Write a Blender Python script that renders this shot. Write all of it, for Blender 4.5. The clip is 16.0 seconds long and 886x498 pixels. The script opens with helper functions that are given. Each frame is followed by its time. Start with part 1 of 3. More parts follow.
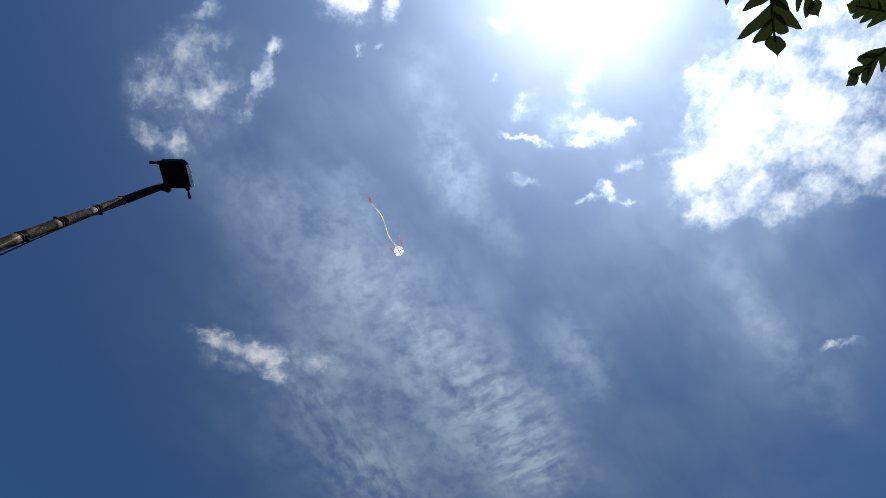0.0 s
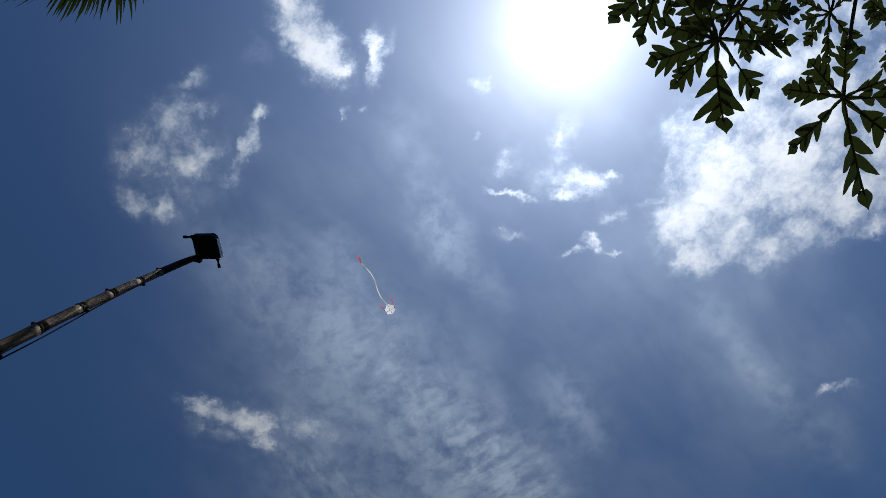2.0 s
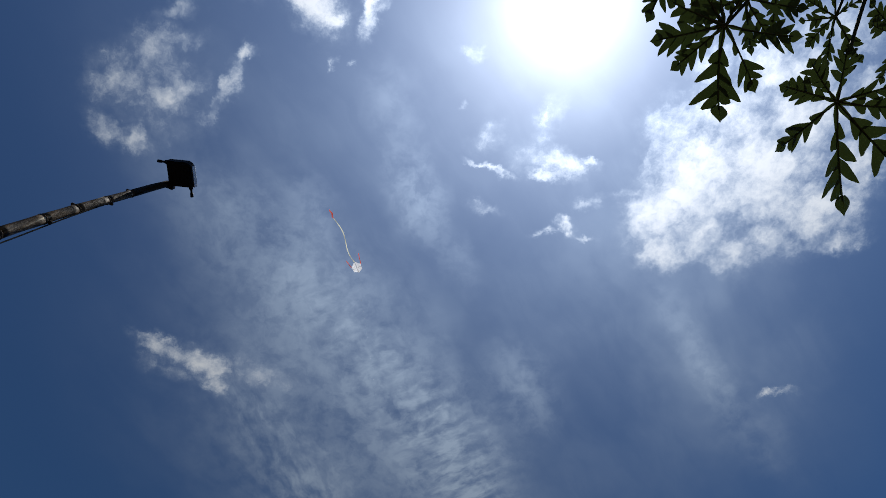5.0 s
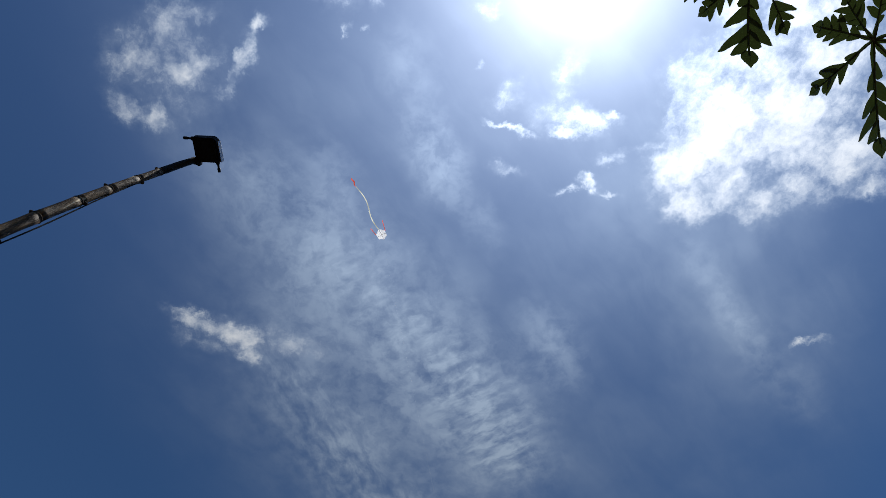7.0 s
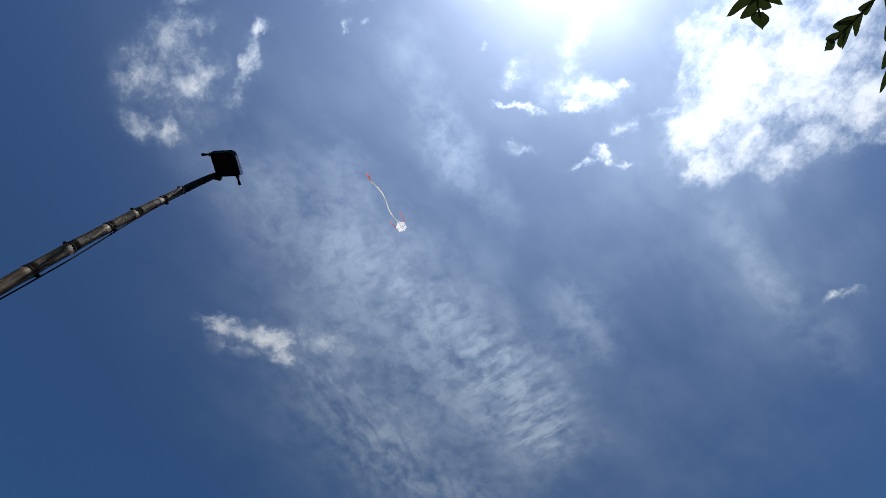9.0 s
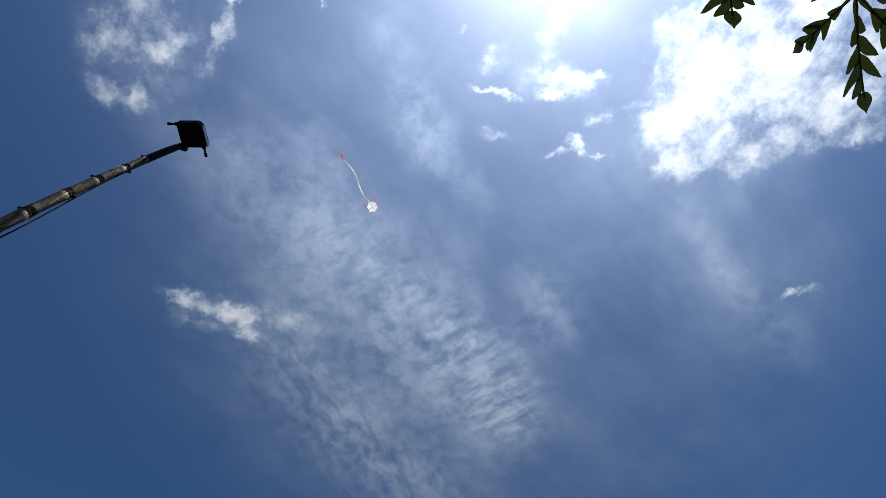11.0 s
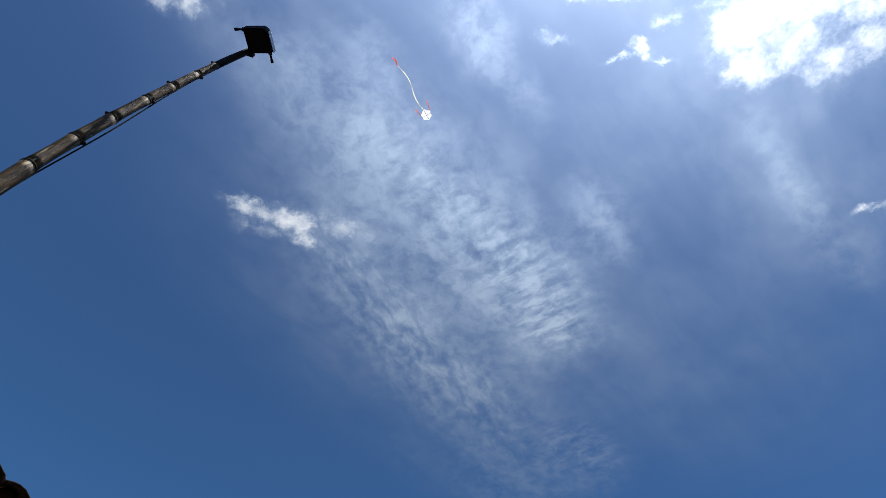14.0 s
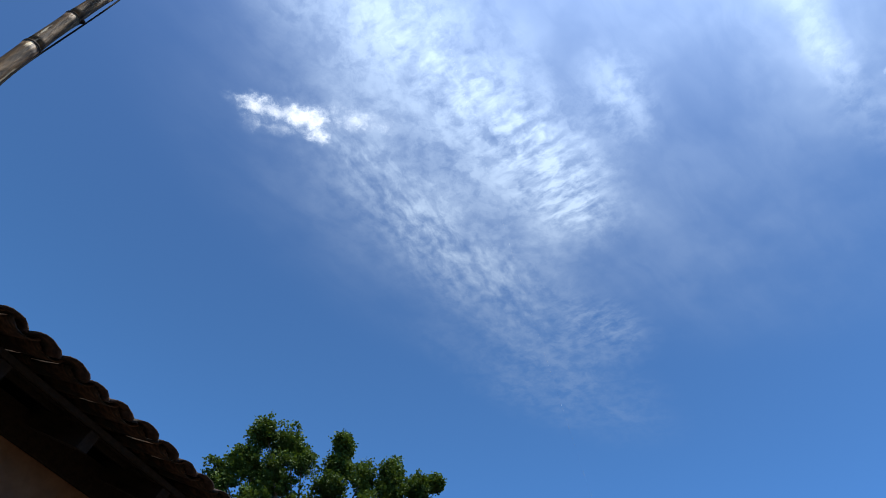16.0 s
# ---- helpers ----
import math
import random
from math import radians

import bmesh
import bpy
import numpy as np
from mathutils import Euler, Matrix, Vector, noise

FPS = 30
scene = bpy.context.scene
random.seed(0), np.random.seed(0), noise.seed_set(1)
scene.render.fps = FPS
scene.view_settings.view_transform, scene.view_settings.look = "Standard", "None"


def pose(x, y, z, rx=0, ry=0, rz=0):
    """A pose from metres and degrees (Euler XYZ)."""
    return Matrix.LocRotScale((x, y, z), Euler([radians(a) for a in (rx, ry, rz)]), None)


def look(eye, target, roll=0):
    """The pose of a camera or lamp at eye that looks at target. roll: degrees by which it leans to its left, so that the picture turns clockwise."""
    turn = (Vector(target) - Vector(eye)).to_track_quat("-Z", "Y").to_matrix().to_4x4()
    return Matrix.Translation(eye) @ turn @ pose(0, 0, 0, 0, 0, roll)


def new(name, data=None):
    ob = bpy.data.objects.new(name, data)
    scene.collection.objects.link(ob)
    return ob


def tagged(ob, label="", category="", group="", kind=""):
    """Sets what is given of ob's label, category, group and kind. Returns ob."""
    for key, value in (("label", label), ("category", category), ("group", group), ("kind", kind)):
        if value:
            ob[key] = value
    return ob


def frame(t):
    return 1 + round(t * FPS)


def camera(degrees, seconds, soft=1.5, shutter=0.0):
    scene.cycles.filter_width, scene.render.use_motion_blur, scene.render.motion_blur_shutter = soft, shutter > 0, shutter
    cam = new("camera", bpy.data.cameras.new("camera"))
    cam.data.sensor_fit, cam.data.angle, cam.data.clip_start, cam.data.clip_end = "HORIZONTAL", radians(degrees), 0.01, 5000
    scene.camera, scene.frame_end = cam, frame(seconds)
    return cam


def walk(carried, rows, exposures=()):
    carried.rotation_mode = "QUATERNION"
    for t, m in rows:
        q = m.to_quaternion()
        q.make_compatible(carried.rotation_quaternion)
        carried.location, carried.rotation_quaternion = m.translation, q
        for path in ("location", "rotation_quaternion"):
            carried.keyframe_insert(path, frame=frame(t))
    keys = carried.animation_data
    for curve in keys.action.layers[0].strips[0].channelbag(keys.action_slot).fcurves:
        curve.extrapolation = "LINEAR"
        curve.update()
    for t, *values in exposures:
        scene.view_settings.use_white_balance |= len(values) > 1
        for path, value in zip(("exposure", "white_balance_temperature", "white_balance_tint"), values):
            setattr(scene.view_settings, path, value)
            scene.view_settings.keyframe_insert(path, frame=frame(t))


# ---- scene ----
cam = camera(70.10, 16.0, soft=0.7)

# seconds, place, yaw, pitch, roll
PATH = [
    (0, 0.199, 0.052, 2.018, 5.35, 71.67, 6.99),
    (0.5, 0.238, 0.087, 2.325, 11.28, 72.22, 12.75),
    (1, 0.193, 0.081, 2.434, 9.52, 74.61, 10.72),
    (1.5, 0.157, -0.024, 1.985, 9.71, 75.98, 10.11),
    (2, 0.119, -0.061, 1.660, 3.11, 76.89, 2.80),
    (2.5, 0.119, -0.059, 1.661, 1.98, 77.50, 1.60),
    (3, 0.125, -0.047, 1.673, -6.09, 77.63, -3.94),
    (3.5, 0.120, -0.020, 1.674, -10.44, 76.05, -5.23),
    (4, 0.113, -0.008, 1.680, -12.37, 75.26, -3.85),
    (6.5, 0.063, -0.003, 1.666, -0.10, 71.30, 3.64),
    (7, 0.066, -0.003, 1.669, -0.68, 70.60, 3.24),
    (7.5, 0.061, -0.005, 1.660, 1.38, 69.92, 4.40),
    (8, 0.054, -0.005, 1.658, 1.95, 69.58, 4.45),
    (8.5, 0.054, -0.016, 1.657, 2.62, 69.11, 3.45),
    (9, 0.050, -0.036, 1.662, 4.71, 69.30, 2.98),
    (11.5, 0.067, -0.036, 1.663, -3.49, 66.97, -1.88),
    (12, 0.053, -0.035, 1.665, -2.14, 66.26, -1.17),
    (12.5, 0.029, -0.051, 1.656, -0.14, 65.92, 1.19),
    (13, 0.009, -0.066, 1.634, 3.38, 64.32, 5.06),
    (13.5, 0.007, -0.068, 1.612, 6.12, 61.99, 7.42),
    (14, 0.021, -0.052, 1.590, 6.87, 59.34, 8.04),
    (14.5, 0.005, -0.043, 1.587, 6.90, 57.76, 9.81),
    (15, 0.014, -0.017, 1.557, 7.41, 55.39, 7.64),
    (15.5, 0.008, 0.006, 1.545, 8.88, 51.60, 6.49),
    (16, 0.018, 0.031, 1.533, 7.77, 49.13, 5.30),
]

walk(
    cam,
    [(t, pose(x, y, z, 0, 0, yaw) @ pose(0, 0, 0, 90 + pitch) @ pose(0, 0, 0, 0, 0, roll)) for t, x, y, z, yaw, pitch, roll in PATH],
    exposures=[(0.0, 0.29), (1.0, 0.25), (1.5, 0.0), (2.0, -0.16), (4.0, -0.19), (6.5, 0.10), (9.0, 0.26), (12.0, 0.33), (13.0, 0.42), (14.0, 0.68), (15.0, 1.0), (16.0, 1.40)],
)

# ---- sky, clouds and sun ----
SUN_WAY = Vector((0.1717, -0.1158, 0.9783)).normalized()

# clouds on a flat layer over the place: east, south, half length, half width, turn in degrees, weight
PUFF_WEST = [
    (-0.419, 0.095, 0.040, 0.032, -4, 0.78),
    (-0.443, 0.034, 0.072, 0.039, -30, 0.55),
    (-0.402, 0.004, 0.051, 0.026, -4, 0.5),
    (-0.517, 0.093, 0.054, 0.027, 83, 0.5),
    (-0.514, 0.144, 0.039, 0.027, 51, 0.55),
    (-0.467, 0.165, 0.039, 0.026, 17, 0.66),
    (-0.380, 0.080, 0.047, 0.027, -35, 0.55),
    (-0.295, 0.022, 0.026, 0.013, -40, 0.75),
    (-0.319, 0.067, 0.051, 0.013, -60, 0.66),
    (-0.340, 0.111, 0.031, 0.013, -63, 0.45),
    (-0.412, 0.141, 0.061, 0.036, 6, 0.4),
    (-0.358, 0.125, 0.042, 0.028, -49, 0.36),
    (-0.485, 0.070, 0.052, 0.046, -4, 0.48),
    (-0.438, 0.083, 0.101, 0.072, -4, 0.54),
]
PUFF_NORTH = [
    (-0.201, -0.079, 0.070, 0.039, 54, 1),
    (-0.227, -0.106, 0.051, 0.037, 45, 0.95),
    (-0.174, -0.047, 0.023, 0.021, 56, 0.95),
    (-0.117, -0.063, 0.041, 0.017, 95, 1),
    (-0.098, -0.079, 0.028, 0.011, -53, 0.55),
    (-0.164, 0.014, 0.009, 0.008, -5, 0.6),
    (-0.130, 0.013, 0.008, 0.007, -5, 0.45),
    (-0.392, -0.037, 0.035, 0.016, -33, 0.55),
    (-0.430, -0.017, 0.026, 0.012, -38, 0.3),
    (-0.288, -0.071, 0.028, 0.025, 14, 0.32),
    (-0.236, -0.147, 0.053, 0.038, 56, 0.85),
]
PUFF_SUNSIDE = [
    (0.202, 0.123, 0.064, 0.026, 10, 0.8),
    (0.183, 0.144, 0.034, 0.013, 6, 0.78),
    (0.144, 0.117, 0.043, 0.027, -34, 0.4),
    (0.176, 0.055, 0.051, 0.019, -68, 0.48),
    (0.087, 0.097, 0.031, 0.026, -24, 0.45),
    (0.098, 0.144, 0.043, 0.008, 8, 0.85),
    (0.248, 0.115, 0.025, 0.010, 15, 0.6),
    (0.262, 0.177, 0.026, 0.011, -25, 0.65),
    (0.232, 0.228, 0.021, 0.013, 35, 0.9),
    (0.203, 0.241, 0.023, 0.007, -20, 0.65),
    (0.264, 0.242, 0.024, 0.006, -4, 0.45),
    (0.093, 0.212, 0.033, 0.013, 11, 0.42),
    (0.042, 0.056, 0.007, 0.011, -4, 0.42),
    (0.050, -0.029, 0.023, 0.011, -4, 0.38),
]
PUFF_EAST = [
    (0.372, 0.181, 0.061, 0.066, -4, 1),
    (0.436, 0.119, 0.096, 0.088, -4, 1),
    (0.372, 0.059, 0.052, 0.062, 6, 0.75),
    (0.534, 0.103, 0.095, 0.097, -4, 1),
    (0.630, 0.150, 0.088, 0.069, -4, 0.9),
    (0.393, 0.243, 0.055, 0.039, 11, 0.86),
    (0.510, 0.242, 0.056, 0.040, -4, 0.78),
    (0.451, 0.213, 0.086, 0.052, -4, 0.8),
    (0.583, 0.202, 0.076, 0.047, -4, 0.7),
    (0.331, 0.153, 0.039, 0.015, -14, 0.72),
    (0.684, 0.196, 0.051, 0.028, -20, 0.65),
]
PUFF_FAR_EAST = [
    (0.464, 0.015, 0.088, 0.062, -4, 0.85),
    (0.572, 0.004, 0.096, 0.079, -4, 0.85),
    (0.521, -0.064, 0.110, 0.051, -4, 0.8),
    (0.671, 0.064, 0.073, 0.083, -4, 0.75),
    (0.679, -0.035, 0.074, 0.073, -4, 0.65),
    (0.424, -0.050, 0.058, 0.039, -4, 0.6),
    (0.601, -0.129, 0.104, 0.061, -4, 0.6),
]
PUFF_SOUTH = [
    (-0.416, 0.517, 0.060, 0.020, 16, 0.8),
    (-0.349, 0.537, 0.062, 0.027, 19, 0.92),
    (-0.329, 0.570, 0.027, 0.021, 53, 0.8),
    (-0.263, 0.549, 0.061, 0.028, 10, 0.56),
    (-0.214, 0.558, 0.046, 0.021, 15, 0.36),
    (-0.462, 0.499, 0.028, 0.012, 13, 0.42),
    (-0.443, 0.539, 0.025, 0.026, 37, 0.38),
    (-0.399, 0.557, 0.040, 0.019, 25, 0.5),
    (0.640, 0.479, 0.021, 0.012, 1, 0.9),
    (0.668, 0.473, 0.027, 0.009, -13, 0.5),
]
VEIL = [
    (-0.293, 0.344, 0.215, 0.077, 52, 0.17),
    (-0.189, 0.369, 0.202, 0.087, 51, 0.24),
    (-0.067, 0.490, 0.279, 0.122, 47, 0.34),
    (0.061, 0.645, 0.215, 0.112, 47, 0.5),
    (0.124, 0.715, 0.142, 0.097, 49, 0.28),
    (-0.018, 0.203, 0.077, 0.047, 64, 0.36),
    (0.060, 0.298, 0.063, 0.032, 58, 0.16),
    (0.210, 0.531, 0.096, 0.055, 59, 0.34),
    (0.498, 0.423, 0.154, 0.029, 50, 0.3),
    (0.609, 0.533, 0.152, 0.053, 45, 0.15),
    (-0.142, 0.693, 0.330, 0.206, 53, 0.15),
    (-0.177, 0.238, 0.063, 0.038, 63, 0.24),
    (-0.058, 0.087, 0.092, 0.043, 70, 0.12),
]
VEIL_LOW = [
    (0.235, 1.119, 0.124, 0.083, 30, 0.17),
    (0.133, 1.287, 0.331, 0.146, 39, 0.13),
    (-0.038, 0.826, 0.378, 0.161, 56, 0.2),
    (-0.177, 0.696, 0.264, 0.113, 60, 0.14),
]
VEIL_WIDE = [
    (-0.093, 0.385, 0.547, 0.242, 45, 0.2),
    (0.469, 0.328, 0.437, 0.230, 52, 0.16),
    (0.236, 0.773, 0.582, 0.299, 20, 0.15),
    (0.435, 0.391, 0.399, 0.170, 28, 0.16),
    (-0.160, 0.727, 0.506, 0.310, 53, 0.15),
    (0.089, 0.017, 0.262, 0.213, 0, 0.1),
]
RIPPLE_A = [
    (-0.052, 0.500, 0.229, 0.064, 46, 0.55),
    (0.077, 0.644, 0.147, 0.084, 45, 1),
    (0.130, 0.728, 0.095, 0.069, 49, 1.1),
    (0.225, 1.081, 0.095, 0.082, 21, 0.8),
]
RIPPLE_B = [
    (-0.236, 0.661, 0.124, 0.058, 59, 0.9),
    (-0.175, 0.784, 0.145, 0.073, 60, 1),
    (-0.143, 0.825, 0.231, 0.081, 62, 0.9),
    (-0.005, 0.955, 0.178, 0.074, 55, 0.8),
]


def link_value(tree, socket, value):
    if isinstance(value, bpy.types.NodeSocket):
        tree.links.new(value, socket)
    elif value is not None:
        socket.default_value = value


def maths(tree, op, a, b=None, c=None, clamp=False):
    n = tree.nodes.new("ShaderNodeMath")
    n.operation, n.use_clamp = op, clamp
    for socket, v in zip(n.inputs, (a, b, c)):
        link_value(tree, socket, v)
    return n.outputs[0]


def vectors(tree, op, a, b=None, scale=None):
    n = tree.nodes.new("ShaderNodeVectorMath")
    n.operation = op
    link_value(tree, n.inputs[0], a)
    link_value(tree, n.inputs[1], b)
    if scale is not None:
        link_value(tree, n.inputs["Scale"], scale)
    return n.outputs["Value"] if op in ("LENGTH", "DOT_PRODUCT", "DISTANCE") else n.outputs["Vector"]


def mapped(tree, vector, location=(0, 0, 0), turn=0.0, scale=(1, 1, 1), kind="TEXTURE"):
    n = tree.nodes.new("ShaderNodeMapping")
    n.vector_type = kind
    tree.links.new(vector, n.inputs["Vector"])
    n.inputs["Location"].default_value = location
    n.inputs["Rotation"].default_value = (0, 0, radians(turn))
    n.inputs["Scale"].default_value = scale
    return n.outputs["Vector"]


def noisy(tree, vector, scale, detail=6.0, rough=0.55, distortion=0.0, colour=False):
    n = tree.nodes.new("ShaderNodeTexNoise")
    tree.links.new(vector, n.inputs["Vector"])
    for key, v in (("Scale", scale), ("Detail", detail), ("Roughness", rough), ("Distortion", distortion)):
        n.inputs[key].default_value = v
    return n.outputs["Color"] if colour else n.outputs["Fac"]


def ranged(tree, value, a, b, c=0.0, d=1.0, smooth=True):
    n = tree.nodes.new("ShaderNodeMapRange")
    n.interpolation_type = "SMOOTHSTEP" if smooth else "LINEAR"
    tree.links.new(value, n.inputs["Value"])
    for key, v in (("From Min", a), ("From Max", b), ("To Min", c), ("To Max", d)):
        link_value(tree, n.inputs[key], v)
    return n.outputs["Result"]


def mixed(tree, fac, a, b, blend="MIX"):
    n = tree.nodes.new("ShaderNodeMix")
    n.data_type, n.blend_type = "RGBA", blend
    link_value(tree, n.inputs[0], fac)
    link_value(tree, n.inputs[6], a)
    link_value(tree, n.inputs[7], b)
    return n.outputs[2]


def patches(tree, where, rows, join, reach=1.45, core=0.25):
    """The joined soft outlines of the clouds in rows."""
    total = None
    for u, v, a, b, turn, weight in rows:
        spot = where if total is None else vectors(tree, "ADD", where, maths(tree, "MULTIPLY", total, 1e-7))
        inside = vectors(tree, "LENGTH", mapped(tree, spot, (u, v, 0), turn, (a, b, 1)))
        soft = ranged(tree, inside, core, reach, weight, 0.0)
        total = soft if total is None else maths(tree, join, total, soft)
    return total


world = bpy.data.worlds.new("sky")
scene.world = world
world.use_nodes = True
wt = world.node_tree
wt.nodes.clear()
way = wt.nodes.new("ShaderNodeTexCoord").outputs["Generated"]
split = wt.nodes.new("ShaderNodeSeparateXYZ")
wt.links.new(way, split.inputs[0])
layer = vectors(wt, "MULTIPLY", vectors(wt, "SCALE", way, scale=maths(wt, "DIVIDE", 1.0, maths(wt, "MAXIMUM", split.outputs["Z"], 0.12))), (1, 1, 0))

sky = wt.nodes.new("ShaderNodeTexSky")
sky.sky_type, sky.sun_disc = "NISHITA", False
sky.sun_elevation = math.asin(SUN_WAY.z)
sky.sun_rotation = math.atan2(SUN_WAY.x, SUN_WAY.y)
sky.air_density, sky.dust_density, sky.ozone_density = 1.0, 0.6, 2.5
blue = mixed(wt, 1.0, sky.outputs[0], (0.066, 0.198, 0.49, 1), "MULTIPLY")
low = maths(wt, "SUBTRACT", 1.0, split.outputs["Z"], clamp=True)
blue = vectors(wt, "ADD", vectors(wt, "SCALE", blue, scale=maths(wt, "MULTIPLY_ADD", low, maths(wt, "MULTIPLY_ADD", low, 0.95, 0.42), 0.55)), vectors(wt, "SCALE", (0.28, 0.62, 0.16), scale=low))

# haze that the high sun lights up round itself
off = maths(wt, "ARCCOSINE", maths(wt, "MINIMUM", vectors(wt, "DOT_PRODUCT", vectors(wt, "NORMALIZE", way), tuple(SUN_WAY)), 0.99999))
core = maths(wt, "EXPONENT", maths(wt, "MULTIPLY", off, -1 / radians(2.6)))
halo = maths(wt, "EXPONENT", maths(wt, "MULTIPLY", off, -1 / radians(8.2)))
outer = maths(wt, "EXPONENT", maths(wt, "MULTIPLY", off, -1 / radians(18.0)))
veil_glow = maths(wt, "ADD", maths(wt, "MULTIPLY", core, 20.0), maths(wt, "MULTIPLY", halo, 10.6))

# ragged puffs
stir = vectors(wt, "SUBTRACT", noisy(wt, layer, 9.0, 5, 0.6, colour=True), (0.5, 0.5, 0.5))
fine_stir = vectors(wt, "SUBTRACT", noisy(wt, layer, 38.0, 7, 0.64, colour=True), (0.5, 0.5, 0.5))
drift = vectors(wt, "ADD", vectors(wt, "ADD", layer, vectors(wt, "MULTIPLY", stir, (0.05, 0.05, 0))), vectors(wt, "MULTIPLY", fine_stir, (0.048, 0.048, 0)))
puff = patches(wt, drift, PUFF_WEST + PUFF_NORTH + PUFF_SUNSIDE + PUFF_EAST + PUFF_FAR_EAST + PUFF_SOUTH, "MAXIMUM", 1.55, 0.05)
curled = vectors(wt, "ADD", layer, vectors(wt, "MULTIPLY", fine_stir, (0.020, 0.020, 0)))
grain = noisy(wt, curled, 21.0, 12, 0.68, 0.0)
fibre = noisy(wt, mapped(wt, curled, (0, 0, 0), -55, (1.7, 0.9, 1)), 38.0, 9, 0.66, 0.2)
body = maths(wt, "ADD", maths(wt, "MULTIPLY_ADD", puff, 1.5, -0.36), maths(wt, "ADD", maths(wt, "MULTIPLY_ADD", grain, 2.2, -1.1), maths(wt, "MULTIPLY_ADD", fibre, 0.9, -0.45)))
dense = maths(wt, "MULTIPLY", ranged(wt, body, -0.2, 1.3), ranged(wt, puff, 0.0, 0.35))
mist = maths(wt, "MULTIPLY", ranged(wt, puff, 0.0, 0.9, 0.0, 0.62), ranged(wt, grain, 0.32, 0.66, 0.25, 1.0))
thick = maths(wt, "MAXIMUM", dense, mist)

# thin high streaks
calm = vectors(wt, "ADD", vectors(wt, "ADD", layer, vectors(wt, "MULTIPLY", stir, (0.045, 0.045, 0))), vectors(wt, "MULTIPLY", fine_stir, (0.014, 0.014, 0)))
along = mapped(wt, layer, (0, 0, 0), 48, (1, 1, 1))
combed = noisy(wt, vectors(wt, "MULTIPLY", vectors(wt, "ADD", along, vectors(wt, "MULTIPLY", stir, (0.07, 0.07, 0))), (4.0, 15.0, 1.0)), 1.0, 8, 0.56, 0.3)
tuft = noisy(wt, calm, 30.0, 8, 0.62, 0.1)
veil = patches(wt, calm, VEIL + VEIL_LOW, "ADD", 1.5, 0.0)
wide = patches(wt, layer, VEIL_WIDE, "ADD", 1.4, 0.0)
streak = maths(wt, "MULTIPLY", veil, maths(wt, "ADD", ranged(wt, combed, 0.32, 0.70, 0.2, 0.7), ranged(wt, tuft, 0.35, 0.66, 0.0, 0.9)))
streak = maths(wt, "ADD", streak, maths(wt, "MULTIPLY", wide, ranged(wt, combed, 0.3, 0.7, 0.7, 1.15)))


def ripples(rows, turn, seed):
    """Short broken crests, longer along turn than across it."""
    bent = vectors(wt, "ADD", layer, vectors(wt, "MULTIPLY", stir, (0.03, 0.03, 0)))
    crest = noisy(wt, vectors(wt, "MULTIPLY", mapped(wt, bent, (seed, 0, 0), turn), (20.0, 46.0, 1.0)), 1.0, 4.0, 0.55, 0.3)
    return maths(wt, "MULTIPLY", patches(wt, calm, rows, "MAXIMUM"), ranged(wt, crest, 0.32, 0.7, -0.38, 0.6))


waves = maths(wt, "ADD", ripples(RIPPLE_A, -32, 0.3), maths(wt, "MULTIPLY", ripples(RIPPLE_B, 66, 1.7), 0.8))
broad = noisy(wt, layer, 7.0, 3, 0.5)
streak = maths(wt, "MULTIPLY", streak, ranged(wt, broad, 0.34, 0.66, 0.68, 1.25))
thin = maths(wt, "ADD", streak, maths(wt, "MULTIPLY", waves, 0.13), clamp=True)
thin = maths(wt, "SUBTRACT", 1.0, maths(wt, "EXPONENT", maths(wt, "MULTIPLY", thin, -1.15)))
thin = maths(wt, "MULTIPLY", thin, maths(wt, "MULTIPLY_ADD", waves, 0.95, 1.0), clamp=True)
cover = maths(wt, "SUBTRACT", 1.0, maths(wt, "MULTIPLY", maths(wt, "SUBTRACT", 1.0, thin), maths(wt, "SUBTRACT", 1.0, maths(wt, "MULTIPLY", thick, 0.95))))

# droplets scatter the sun's light forwards: clouds near the sun are brighter
near_sun = maths(wt, "EXPONENT", maths(wt, "MULTIPLY", off, -1 / radians(14.0)))
lit = maths(wt, "ADD", maths(wt, "MULTIPLY", near_sun, 22.0), maths(wt, "MULTIPLY_ADD", thick, 2.0, 1.98))
white = vectors(wt, "SCALE", mixed(wt, thick, (0.74, 0.91, 1.15, 1), (0.97, 0.99, 1.0, 1)), scale=lit)
heaven = mixed(wt, cover, blue, white)
glare = vectors(wt, "SCALE", (1.0, 0.94, 0.85), scale=veil_glow)
heaven = vectors(wt, "ADD", vectors(wt, "ADD", heaven, glare), vectors(wt, "SCALE", (0.38, 0.74, 1.42), scale=maths(wt, "MULTIPLY", outer, 4.9)))
back = wt.nodes.new("ShaderNodeBackground")
wt.links.new(heaven, back.inputs["Color"])
back.inputs["Strength"].default_value = 0.1
world_out = wt.nodes.new("ShaderNodeOutputWorld")
wt.links.new(back.outputs[0], world_out.inputs["Surface"])

sun = new("sun", bpy.data.lights.new("sun", "SUN"))
sun.data.energy, sun.data.angle, sun.data.color = 3.2, radians(0.53), (1.0, 0.96, 0.9)
sun.matrix_world = look(SUN_WAY * 100, (0, 0, 0))


